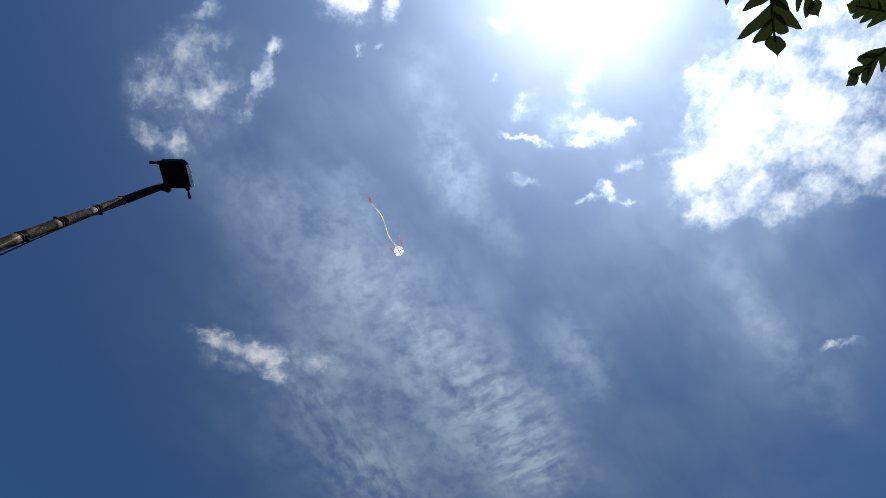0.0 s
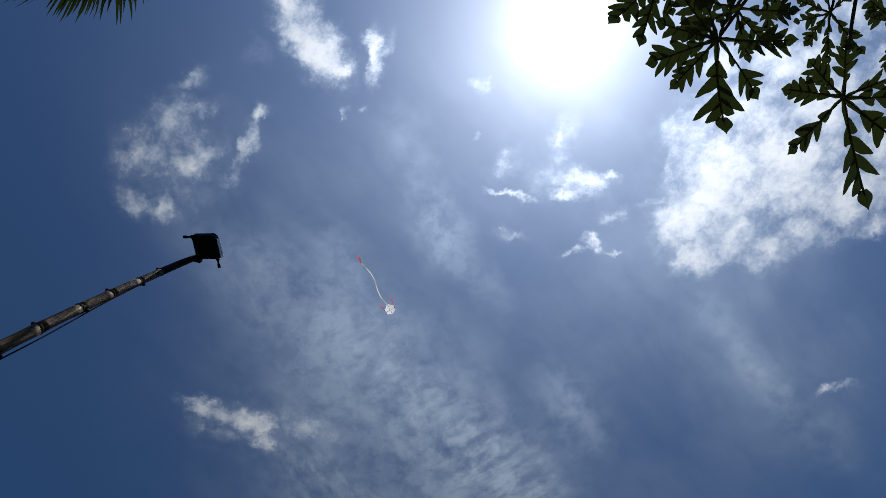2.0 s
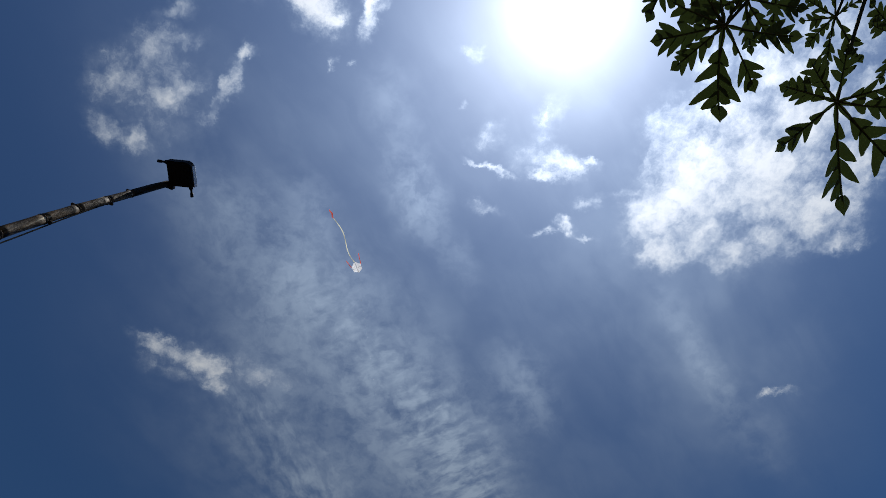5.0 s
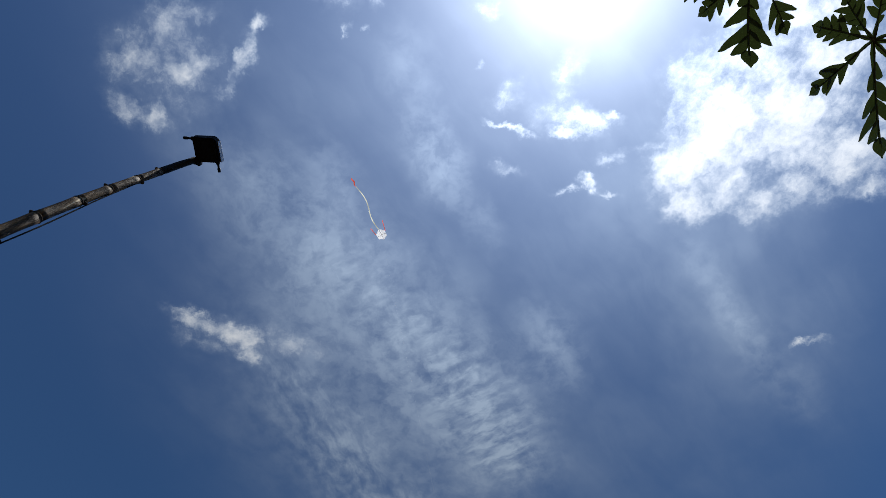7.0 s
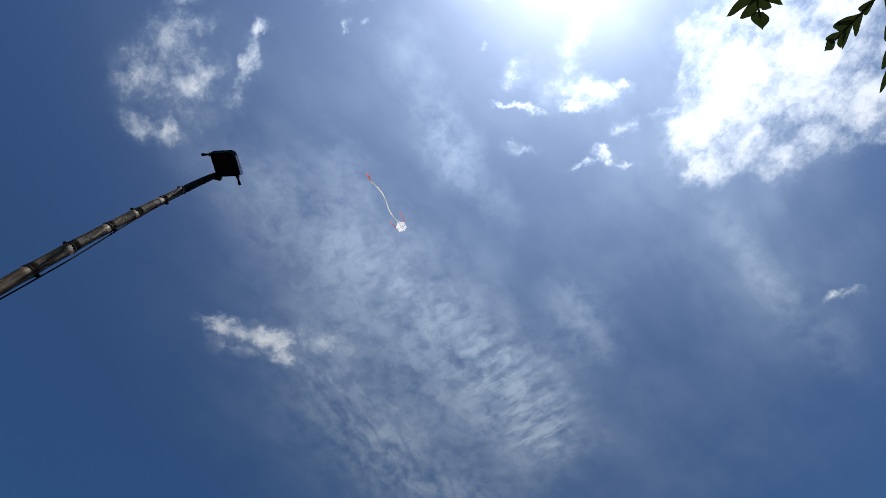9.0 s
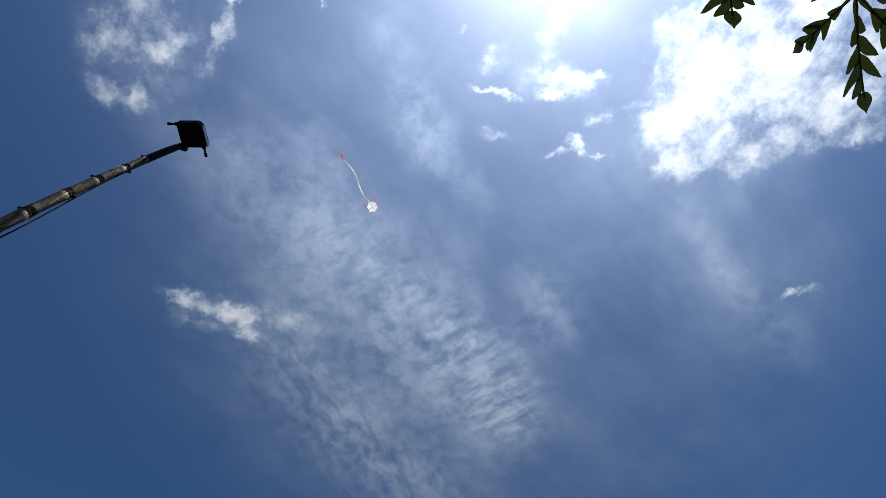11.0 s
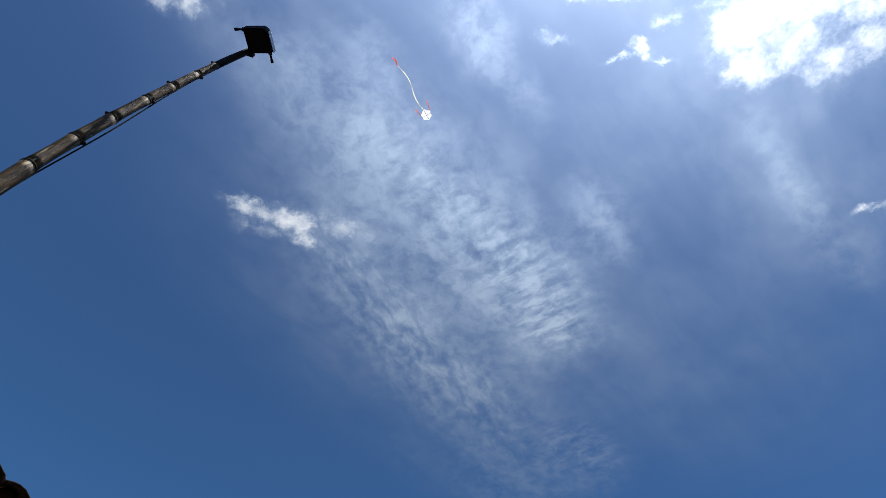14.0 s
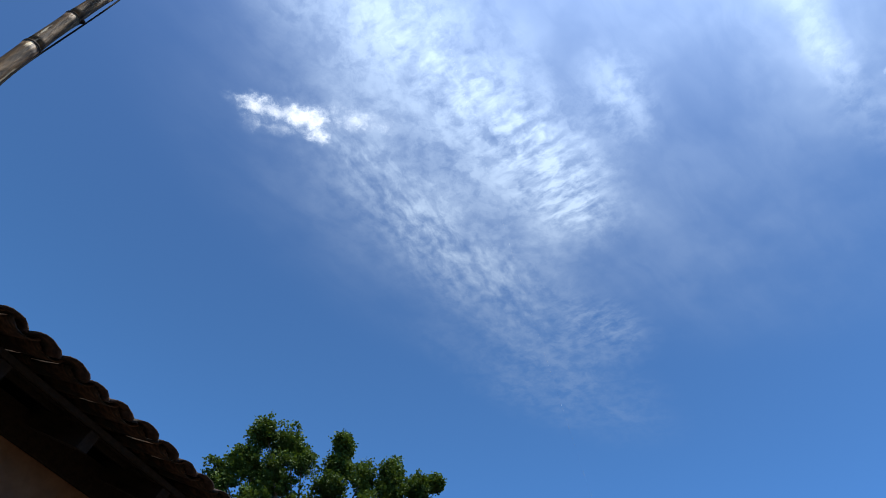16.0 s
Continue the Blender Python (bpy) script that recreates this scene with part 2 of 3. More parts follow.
# ---- materials ----
def surface(name, dark, light, rough=0.7, grain=30.0, stretch=(1, 1, 1), bump=0.2, spots=None, spot_range=(0.58, 0.7), spot_scale=6.0, translucent=None, through_share=0.15, metallic=0.0, vary=0.0, gloss=0.25, contrast=0.16):
    m = bpy.data.materials.new(name)
    m.use_nodes = True
    t = m.node_tree
    bsdf = t.nodes["Principled BSDF"]
    at = t.nodes.new("ShaderNodeTexCoord").outputs["Object"]
    at = vectors(t, "MULTIPLY", at, stretch)
    fine = noisy(t, at, grain, 6, 0.6)
    coarse = noisy(t, at, grain * 0.16, 4, 0.55)
    fac = ranged(t, maths(t, "ADD", maths(t, "MULTIPLY", fine, 0.6), maths(t, "MULTIPLY", coarse, 0.4)), 0.5 - contrast, 0.5 + contrast)
    colour = mixed(t, fac, (*dark, 1), (*light, 1))
    if spots:
        colour = mixed(t, ranged(t, noisy(t, at, spot_scale, 5, 0.65, 0.5), *spot_range), colour, (*spots, 1))
    if vary:
        info = t.nodes.new("ShaderNodeObjectInfo")
        shade = ranged(t, info.outputs["Random"], 0.0, 1.0, 1.0 - vary, 1.0 + vary, False)
        colour = vectors(t, "SCALE", colour, scale=shade)
    t.links.new(colour, bsdf.inputs["Base Color"])
    bsdf.inputs["Metallic"].default_value = metallic
    bsdf.inputs["Specular IOR Level"].default_value = gloss
    t.links.new(ranged(t, coarse, 0.3, 0.7, max(rough - 0.12, 0.05), min(rough + 0.12, 1.0)), bsdf.inputs["Roughness"])
    if bump:
        b = t.nodes.new("ShaderNodeBump")
        b.inputs["Strength"].default_value, b.inputs["Distance"].default_value = bump, 0.01
        t.links.new(fine, b.inputs["Height"])
        t.links.new(b.outputs[0], bsdf.inputs["Normal"])
    if translucent:
        glow = t.nodes.new("ShaderNodeBsdfTranslucent")
        glow.inputs["Color"].default_value = (*translucent, 1)
        add = t.nodes.new("ShaderNodeMixShader")
        add.inputs[0].default_value = through_share
        t.links.new(bsdf.outputs[0], add.inputs[1])
        t.links.new(glow.outputs[0], add.inputs[2])
        t.links.new(add.outputs[0], t.nodes["Material Output"].inputs["Surface"])
    return m


BAMBOO = surface("weathered_bamboo", (0.013, 0.007, 0.0025), (0.14, 0.080, 0.030), 0.62, 70, (1, 1, 0.13), 0.7, (0.52, 0.43, 0.27), (0.58, 0.66), 26, gloss=0.12, contrast=0.11)
BAMBOO_NODE = surface("bamboo_node", (0.014, 0.009, 0.006), (0.07, 0.044, 0.024), 0.85, 50, (1, 1, 1), 0.5, gloss=0.1)
BLACK = surface("black_plastic", (0.005, 0.005, 0.006), (0.010, 0.010, 0.011), 0.6, 80, (1, 1, 1), 0.1, gloss=0.1)
BLACK_TAPE = surface("black_sleeve", (0.006, 0.006, 0.006), (0.016, 0.014, 0.012), 0.65, 70, (1, 1, 0.4), 0.3)
ALUMINIUM = surface("grey_rim", (0.3, 0.31, 0.32), (0.45, 0.46, 0.47), 0.4, 60, (1, 1, 1), 0.05, metallic=0.8)
CABLE = surface("black_cable", (0.004, 0.004, 0.004), (0.009, 0.009, 0.009), 0.8, 60, (1, 1, 1), 0.0, gloss=0.05)
LEAF = surface("papaya_leaf", (0.018, 0.030, 0.012), (0.045, 0.07, 0.022), 0.55, 26, (1, 1, 1), 0.3, (0.10, 0.11, 0.03), (0.62, 0.72), 9, translucent=(0.09, 0.14, 0.03), through_share=0.10, vary=0.2)
VEIN = surface("papaya_vein", (0.05, 0.05, 0.022), (0.10, 0.095, 0.045), 0.7, 40, gloss=0.1)
STALK = surface("papaya_stalk", (0.025, 0.03, 0.015), (0.06, 0.06, 0.03), 0.7, 40, (1, 1, 0.3), gloss=0.1)
BARK = surface("grey_bark", (0.09, 0.075, 0.055), (0.22, 0.19, 0.15), 0.85, 22, (1, 1, 0.3), 0.6)
FOLIAGE = surface("tree_foliage", (0.014, 0.034, 0.006), (0.075, 0.125, 0.022), 0.65, 5, (1, 1, 1), 0.0, translucent=(0.10, 0.16, 0.015), gloss=0.12)
PALM = surface("palm_leaf", (0.03, 0.05, 0.016), (0.075, 0.105, 0.03), 0.45, 12, (1, 1, 1), 0.1, translucent=(0.06, 0.10, 0.02))
CLAY = surface("old_clay_tile", (0.018, 0.011, 0.008), (0.09, 0.050, 0.031), 0.95, 26, (1, 1, 1), 0.7, (0.018, 0.016, 0.012), (0.46, 0.6), 7, vary=0.25)
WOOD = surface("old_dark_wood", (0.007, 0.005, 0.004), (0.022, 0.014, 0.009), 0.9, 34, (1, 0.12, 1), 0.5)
PLASTER = surface("ochre_plaster", (0.12, 0.066, 0.036), (0.18, 0.10, 0.056), 0.9, 12, (1, 1, 1), 0.3, (0.15, 0.10, 0.065), (0.6, 0.72), 2)
EARTH = surface("earth_and_grass", (0.034, 0.022, 0.014), (0.072, 0.047, 0.030), 0.95, 3, (1, 1, 1), 0.6, (0.042, 0.042, 0.018), (0.5, 0.62), 0.7)
PAPER = surface("white_kite_paper", (0.72, 0.72, 0.72), (0.82, 0.82, 0.81), 0.7, 8, (1, 1, 1), 0.05, translucent=(0.8, 0.8, 0.79), through_share=0.8)
CREPE = surface("pale_tail_paper", (0.62, 0.60, 0.48), (0.76, 0.74, 0.58), 0.7, 8, (1, 1, 1), 0.05, translucent=(0.7, 0.68, 0.5), through_share=0.8)
RED = surface("red_paper", (0.50, 0.05, 0.035), (0.68, 0.10, 0.07), 0.7, 8, (1, 1, 1), 0.05, translucent=(0.75, 0.12, 0.08), through_share=0.8)
STICK = surface("kite_stick", (0.16, 0.11, 0.06), (0.25, 0.18, 0.10), 0.7, 20)


# ---- helpers for shapes ----
def thing(name, label, category, group="", kind="", at=(0, 0, 0)):
    ob = new(name)
    ob.empty_display_size = 0.1
    ob.location = at
    return tagged(ob, label, category, group, kind)


def mesh_from(name, bm, material, smooth=True):
    me = bpy.data.meshes.new(name)
    bm.to_mesh(me)
    bm.free()
    me.materials.append(material)
    for poly in me.polygons:
        poly.use_smooth = smooth
    return me


def part(name, bm, material, parent, label="", smooth=True):
    ob = new(name, mesh_from(name, bm, material, smooth))
    ob.parent = parent
    return tagged(ob, label)


def piece(name, me, parent, m):
    ob = new(name, me)
    ob.parent = parent
    ob.matrix_basis = m
    return ob


def tube(bm, points, radii, sides=10, caps=True):
    """A round rod through points with a radius at each."""
    points = [Vector(p) for p in points]
    rings, side = [], None
    for i, p in enumerate(points):
        d = (points[min(i + 1, len(points) - 1)] - points[max(i - 1, 0)]).normalized()
        if side is None:
            side = d.orthogonal().normalized()
        side = (side - d * side.dot(d)).normalized()
        up = d.cross(side)
        r = radii[i] if isinstance(radii, (list, tuple)) else radii
        rings.append([bm.verts.new(p + r * (math.cos(a) * side + math.sin(a) * up)) for a in [2 * math.pi * k / sides for k in range(sides)]])
    for a, b in zip(rings, rings[1:]):
        for k in range(sides):
            bm.faces.new((a[k], a[(k + 1) % sides], b[(k + 1) % sides], b[k]))
    if caps:
        bm.faces.new(rings[0][::-1])
        bm.faces.new(rings[-1])
    return bm


def block(bm, size, m=None, bevel=0.0):
    made = bmesh.ops.create_cube(bm, size=1.0, matrix=(m or Matrix()) @ Matrix.Diagonal((*size, 1)))
    if bevel:
        edges = list({e for v in made["verts"] for e in v.link_edges})
        bmesh.ops.bevel(bm, geom=edges, offset=bevel, segments=2, affect="EDGES", profile=0.6)
    return bm


# ---- ground ----
bm = bmesh.new()
bmesh.ops.create_grid(bm, x_segments=60, y_segments=60, size=2000)
for v in bm.verts:
    v.co.z = 0.0 if v.co.xy.length < 120 else 0.6 * noise.noise(v.co * 0.01)
tagged(new("ground", mesh_from("ground", bm, EARTH)), "bare brown yard earth with patches of grass", "ground", kind="structure")


# ---- bamboo pole ----
def pole_axis(z):
    bend = max(z - 3.4, 0) / 1.8
    return Vector((-1.560 + 0.16 * bend * bend, 0.810 + 0.012 * bend, z))


def pole_radius(z):
    return 0.0465 - 0.0054 * z


NODES = [0.0, 0.3, 0.62, 0.95, 1.28, 1.6, 1.91, 2.21, 2.5, 2.76, 3.0, 3.25, 3.52, 3.785, 4.035, 4.295, 4.515, 4.735, 4.93]
pole = thing("bamboo_pole", "weathered grey-brown bamboo pole with dark ring joints, standing in the yard", "pole", at=(-1.562, 0.812, 0))
base = Vector((-1.562, 0.812, 0))
for i, (a, b) in enumerate(zip(NODES, NODES[1:])):
    steps = [a + (b - a) * k / 6 for k in range(7)]
    bm = bmesh.new()
    swell = [1.04, 0.98, 0.96, 0.95, 0.96, 0.99, 1.05]
    tube(bm, [pole_axis(z) - base for z in steps], [pole_radius(z) * s for z, s in zip(steps, swell)], 18)
    part("internode", bm, BAMBOO, pole)
for i, z in enumerate(NODES[1:]):
    bm = bmesh.new()
    r = pole_radius(z)
    tilt = Vector((random.uniform(-0.05, 0.05), random.uniform(-0.05, 0.05), 1)).normalized()
    c = pole_axis(z) - base
    tube(bm, [c + tilt * h for h in (-0.008, -0.004, 0.0, 0.003, 0.006)], [r * k for k in (1.0, 1.07, 1.12, 1.07, 0.99)], 18)
    # the trimmed stub of a side branch, on alternate sides
    ang = 0.6 + (math.pi if i % 2 else 0) + random.uniform(-0.3, 0.3)
    out = Vector((math.cos(ang), math.sin(ang), 0.55)).normalized()
    tube(bm, [c + out * r * 0.8, c + out * (r + 0.010), c + out * (r + 0.016)], [0.011, 0.009, 0.006], 8)
    part("node_ring", bm, BAMBOO_NODE, pole, "dark swollen bamboo joint")
bm = bmesh.new()
top = [pole_axis(z) - base for z in (4.94, 4.98)] + [Vector((0.180, -0.012, 5.02)), Vector((0.212, -0.022, 5.055)), Vector((0.247, -0.033, 5.09))]
tube(bm, top, [0.0195, 0.0205, 0.0195, 0.0185, 0.0175], 16)
part("sleeve", bm, BLACK_TAPE, pole, "black sleeve over the pole's tip")

# ---- black box on the pole ----
box_m = pose(-1.242, 0.714, 5.085, 8, 10, -3)
box = thing("antenna_box", "flat black square outdoor box with two short stubs on a pole", "antenna")
box.matrix_basis = box_m
bm = bmesh.new()
h, cut = 0.0705, 0.019
outline = [(-h, -h), (h - cut, -h), (h, -h + cut), (h, h - 0.006), (h - 0.006, h), (-h + 0.006, h), (-h, h - 0.006)]
low = [bm.verts.new((x, y, -0.022)) for x, y in outline]
high = [bm.verts.new((x, y, 0.022)) for x, y in outline]
bm.faces.new(low[::-1])
bm.faces.new(high)
for k in range(len(outline)):
    bm.faces.new((low[k], low[(k + 1) % len(low)], high[(k + 1) % len(low)], high[k]))
bmesh.ops.bevel(bm, geom=list(bm.edges), offset=0.004, segments=2, affect="EDGES")
part("housing", bm, BLACK, box, smooth=False)
bm = bmesh.new()
block(bm, (0.004, 0.118, 0.03), pose(h + 0.002, 0.012, 0.006), 0.002)
part("edge_strip", bm, ALUMINIUM, box, "thin grey metal edge strip", smooth=False)
bm = bmesh.new()
block(bm, (0.122, 0.122, 0.006), pose(0, 0, -0.0235), 0.002)
part("cover_plate", bm, BLACK, box, smooth=False)
for start, way_out in (((-h + 0.002, -h + 0.014, 0), Vector((-1, -0.02, 0))), ((h - 0.024, h - 0.002, 0), Vector((-0.02, 1, 0)))):
    s = Vector(start)
    bm = bmesh.new()
    tube(bm, [s, s + way_out * 0.016, s + way_out * 0.017, s + way_out * 0.040, s + way_out * 0.041, s + way_out * 0.062], [0.011, 0.011, 0.006, 0.006, 0.0085, 0.0085], 12)
    part("connector_stub", bm, BLACK, box, "short black connector stub")
bm = bmesh.new()
block(bm, (0.05, 0.012, 0.03), pose(-h + 0.005, h - 0.015, -0.008, 0, 0, -40), 0.002)
block(bm, (0.022, 0.05, 0.03), pose(-h + 0.012, h - 0.002, -0.006, 0, 0, 20), 0.002)
tube(bm, [(-h - 0.005, h - 0.006, -0.03), (-h + 0.004, h - 0.006, 0.03)], 0.02, 10)
part("bracket", bm, BLACK, box)

# ---- cable down the pole ----
bm = bmesh.new()
side = Vector((0.72, 0.69, 0))
run = []
for z, gap in ((5.17, 0.0), (5.05, 0.002), (4.9, -0.008), (4.74, -0.008), (4.62, -0.006), (4.4, -0.001), (4.2, 0.006), (4.0, 0.010), (3.8, 0.008), (3.62, 0.003), (3.47, -0.002), (3.33, -0.003), (3.15, 0.006), (2.9, 0.03), (2.6, 0.06), (2.2, 0.03), (1.7, 0.02), (1.2, 0.03), (0.6, 0.03), (0.0, 0.05)):
    run.append(pole_axis(z) + side * (pole_radius(z) + 0.006 + gap))
run[0] = Vector((-1.318, 0.775, 5.09))
run[1] = Vector((-1.372, 0.800, 5.04))
smooth_run = []
for i in range(len(run) - 1):
    p0, p1, p2, p3 = run[max(i - 1, 0)], run[i], run[i + 1], run[min(i + 2, len(run) - 1)]
    for k in range(5):
        s = k / 5
        smooth_run.append(0.5 * (2 * p1 + (p2 - p0) * s + (2 * p0 - 5 * p1 + 4 * p2 - p3) * s * s + (3 * p1 - p0 - 3 * p2 + p3) * s ** 3))
smooth_run.append(run[-1])
tube(bm, smooth_run, 0.0031, 8)
tagged(new("cable", mesh_from("cable", bm, CABLE)), "thin black cable hanging loosely along the bamboo pole", "cable")


# ---- papaya tree ----
# a leaf: its heart, then each lobe's turn in degrees and length
OUTER_LEAVES = [
    ((1.27, -0.32, 4.52), [(93, 0.41), (47, 0.31), (8, 0.32), (160, 0.34), (-171, 0.31), (-145, 0.31), (-116, 0.29), (-80, 0.24), (133, 0.3)]),
    ((1.44, -0.48, 4.78), [(151, 0.32), (55, 0.23), (11, 0.28), (76, 0.26), (-172, 0.31), (-132, 0.29), (-60, 0.2)]),
    ((1.92, -0.07, 4.66), [(-171, 0.33), (132, 0.36), (75, 0.51), (38, 0.46), (3, 0.35), (-24, 0.31), (-95, 0.26), (-145, 0.28)]),
    ((2.09, -0.50, 5.15), [(161, 0.22), (92, 0.26), (-47, 0.15), (-161, 0.2), (-112, 0.19), (48, 0.28), (128, 0.21)]),
]
INNER_LEAVES = [
    ((2.36, -0.43, 5.00), [(-175, 0.22), (104, 0.25), (67, 0.17), (-154, 0.26), (-111, 0.2), (5, 0.13)]),
    ((1.70, -0.63, 5.05), [(13, 0.2), (60, 0.17), (82, 0.24), (-154, 0.21), (-102, 0.19), (-39, 0.16)]),
    ((1.00, -0.58, 4.50), [(129, 0.31), (105, 0.32), (65, 0.18), (156, 0.18), (-130, 0.18), (-54, 0.13)]),
    ((2.20, -0.78, 5.00), [(122, 0.22), (76, 0.22), (30, 0.17), (-178, 0.22), (-110, 0.19)]),
]


def lobe(bm, m, length, bow, rng):
    """One lobe of a leaf along x in its own frame m: a rib with pointed side lobes swept forwards, in one outline."""

    def rib(s):
        return Vector((length * s, bow * length * s * s, -0.35 * (length * s) ** 2))

    def strip(rows):
        rows = [[bm.verts.new(m @ p) for p in row] for row in rows]
        for a, b in zip(rows, rows[1:]):
            for k in range(len(a) - 1):
                bm.faces.new((a[k], a[k + 1], b[k + 1], b[k]))

    across = Vector((0, 1, 0))
    strip([[rib(s) - across * w, rib(s) - Vector((0, 0, 0.15 * w)), rib(s) + across * w] for s, w in [(k / 9, length * (0.012 + 0.03 * max(0.0, 1 - k / 3) * min(k, 1))) for k in range(9)]])
    for at, share in ((0.30, 0.11), (0.46, 0.20), (0.61, 0.23), (0.75, 0.18)):
        for sign in (-1, 1):
            if rng.random() < 0.06:
                continue
            at_s = at + rng.uniform(-0.03, 0.03) + 0.02 * sign
            reach = length * share * rng.uniform(0.75, 1.15)
            sweep = rng.uniform(0.5, 0.85)
            half = length * rng.uniform(0.076, 0.09)
            hook = rng.uniform(0.0, 0.25)
            rows = []
            for k in range(8):
                q = k / 7
                c = rib(at_s) + Vector((reach * (sweep * q + hook * q * q), sign * reach * q, -0.12 * reach * q * q))
                h = half * (1 - q ** 2.7) ** 0.75 * (1.06 - 0.12 * q) * (1 + 0.1 * math.sin(9 * q + 40 * at_s)) + 0.0006
                rows.append([c - Vector((h, 0, 0)), c + Vector((0, 0, -0.12 * h)), c + Vector((h * 0.85, 0, 0))])
            strip(rows)
    rows = []
    for k in range(9):
        q = k / 8
        c = rib(0.84 + 0.18 * q)
        h = length * 0.07 * (0.55 + 0.75 * math.sin(math.pi * min(q * 1.15, 1))) * (1 - q ** 3) + 0.0006
        rows.append([c - across * h, c - Vector((0, 0, 0.15 * h)), c + across * h])
    strip(rows)


def papaya_leaf(parent, heart, lobes, crown, rng):
    leaf = bmesh.new()
    ribs = bmesh.new()
    for turn, length in lobes:
        # each lobe hangs and banks in its own way
        m = pose(0, 0, rng.uniform(-0.008, 0.008), 0, 0, turn) @ pose(0, 0, 0, rng.uniform(-22, 22), rng.uniform(0, 12), 0)
        bow = rng.uniform(-0.12, 0.12)
        lobe(leaf, m, length, bow, rng)
        pts = [m @ Vector((length * s, bow * length * s * s, -0.35 * (length * s) ** 2 - 0.006)) for s in (0, 0.25, 0.5, 0.75, 0.95)]
        tube(ribs, pts, [0.004, 0.003, 0.0022, 0.0015, 0.0008], 5)
    ob = part("leaf", leaf, LEAF, parent, smooth=True)
    ob.location = heart
    part("leaf_rib", ribs, VEIN, ob, "thin leaf ribs")
    heart, crown = Vector(heart), Vector(crown)
    mid = (heart + crown) / 2 + Vector((0, 0, 0.12))
    bm = bmesh.new()
    pts = [crown * (1 - s) ** 2 + mid * 2 * s * (1 - s) + heart * s * s for s in [k / 8 for k in range(9)]]
    pts[-1] = heart - Vector((0, 0, 0.008))
    tube(bm, pts, [0.014 - 0.0075 * k / 8 for k in range(9)], 8)
    part("leaf_stalk", bm, STALK, parent, "long hollow leaf stalk")


rng = random.Random(5)
papaya = thing("papaya_tree", "tall papaya tree with deeply lobed dark green leaves on long stalks", "tree", at=(0, 0, 0))
bm = bmesh.new()
trunk = [Vector((2.3 + 0.04 * math.sin(z * 0.9), -1.35 + 0.05 * math.cos(z * 0.7) - 0.05, z)) for z in [0.43 * k for k in range(13)]]
tube(bm, trunk, [0.11 - 0.0045 * k for k in range(13)], 14)
part("trunk", bm, BARK, papaya)
crown = trunk[-1] - Vector((0, 0, 0.06))
for heart, lobes in OUTER_LEAVES + INNER_LEAVES:
    papaya_leaf(papaya, heart, lobes, crown + Vector((rng.uniform(-0.05, 0.05), rng.uniform(-0.05, 0.05), rng.uniform(-0.15, 0))), rng)


# ---- palm ----
def palm_frond(parent, at, turn, droop, length, rng):
    """A fan-shaped frond with narrow pointed fingers whose tips hang."""
    a = radians(turn)
    d = Vector((math.cos(a), math.sin(a), 0))
    hub = at + d * length * 0.5 + Vector((0, 0, 0.22 * length - droop * 0.5))
    bm = bmesh.new()
    tube(bm, [at, (at + hub) / 2 + Vector((0, 0, 0.08)), hub], [0.03, 0.022, 0.014], 7)
    part("frond_stalk", bm, STALK, parent)
    bm = bmesh.new()
    for k in range(30):
        b = a + radians(-80 + 160 * k / 29 + rng.uniform(-2, 2))
        e = Vector((math.cos(b), math.sin(b), 0))
        # the fingers bend round towards the frond's own direction as they hang
        n = Vector((-e.y, e.x, 0))
        reach = length * 0.62 * rng.uniform(0.8, 1.1)
        prev = None
        for j in range(8):
            s = j / 7
            w = 0.032 * (1 - s) ** 0.6 + 0.001
            c = hub + (e * (1 - 0.45 * s) + d * 0.45 * s) * reach * s - Vector((0, 0, droop * 0.9 * s ** 2.2))
            row = [bm.verts.new(c + n * w + Vector((0, 0, 0.4 * w))), bm.verts.new(c), bm.verts.new(c - n * w + Vector((0, 0, 0.4 * w)))]
            if prev:
                for q in range(2):
                    bm.faces.new((prev[q], prev[q + 1], row[q + 1], row[q]))
            prev = row
    part("frond", bm, PALM, parent)


palm_top = Vector((-3.92, -2.25, 9.25))
palm = thing("palm_tree", "tall slender palm with dark narrow-fingered fan fronds", "tree")
bm = bmesh.new()
stem = [Vector((palm_top.x - 0.5 + 0.5 * (k / 14) ** 2, palm_top.y - 0.3 + 0.3 * (k / 14) ** 2, palm_top.z * k / 14)) for k in range(15)]
tube(bm, stem, [0.16 - 0.004 * k for k in range(15)], 14)
part("trunk", bm, BARK, palm)
for k in range(11):
    palm_frond(palm, palm_top, k * 360 / 11 + 66, rng.uniform(0.25, 0.6), 1.2 * rng.uniform(0.92, 1.02), rng)

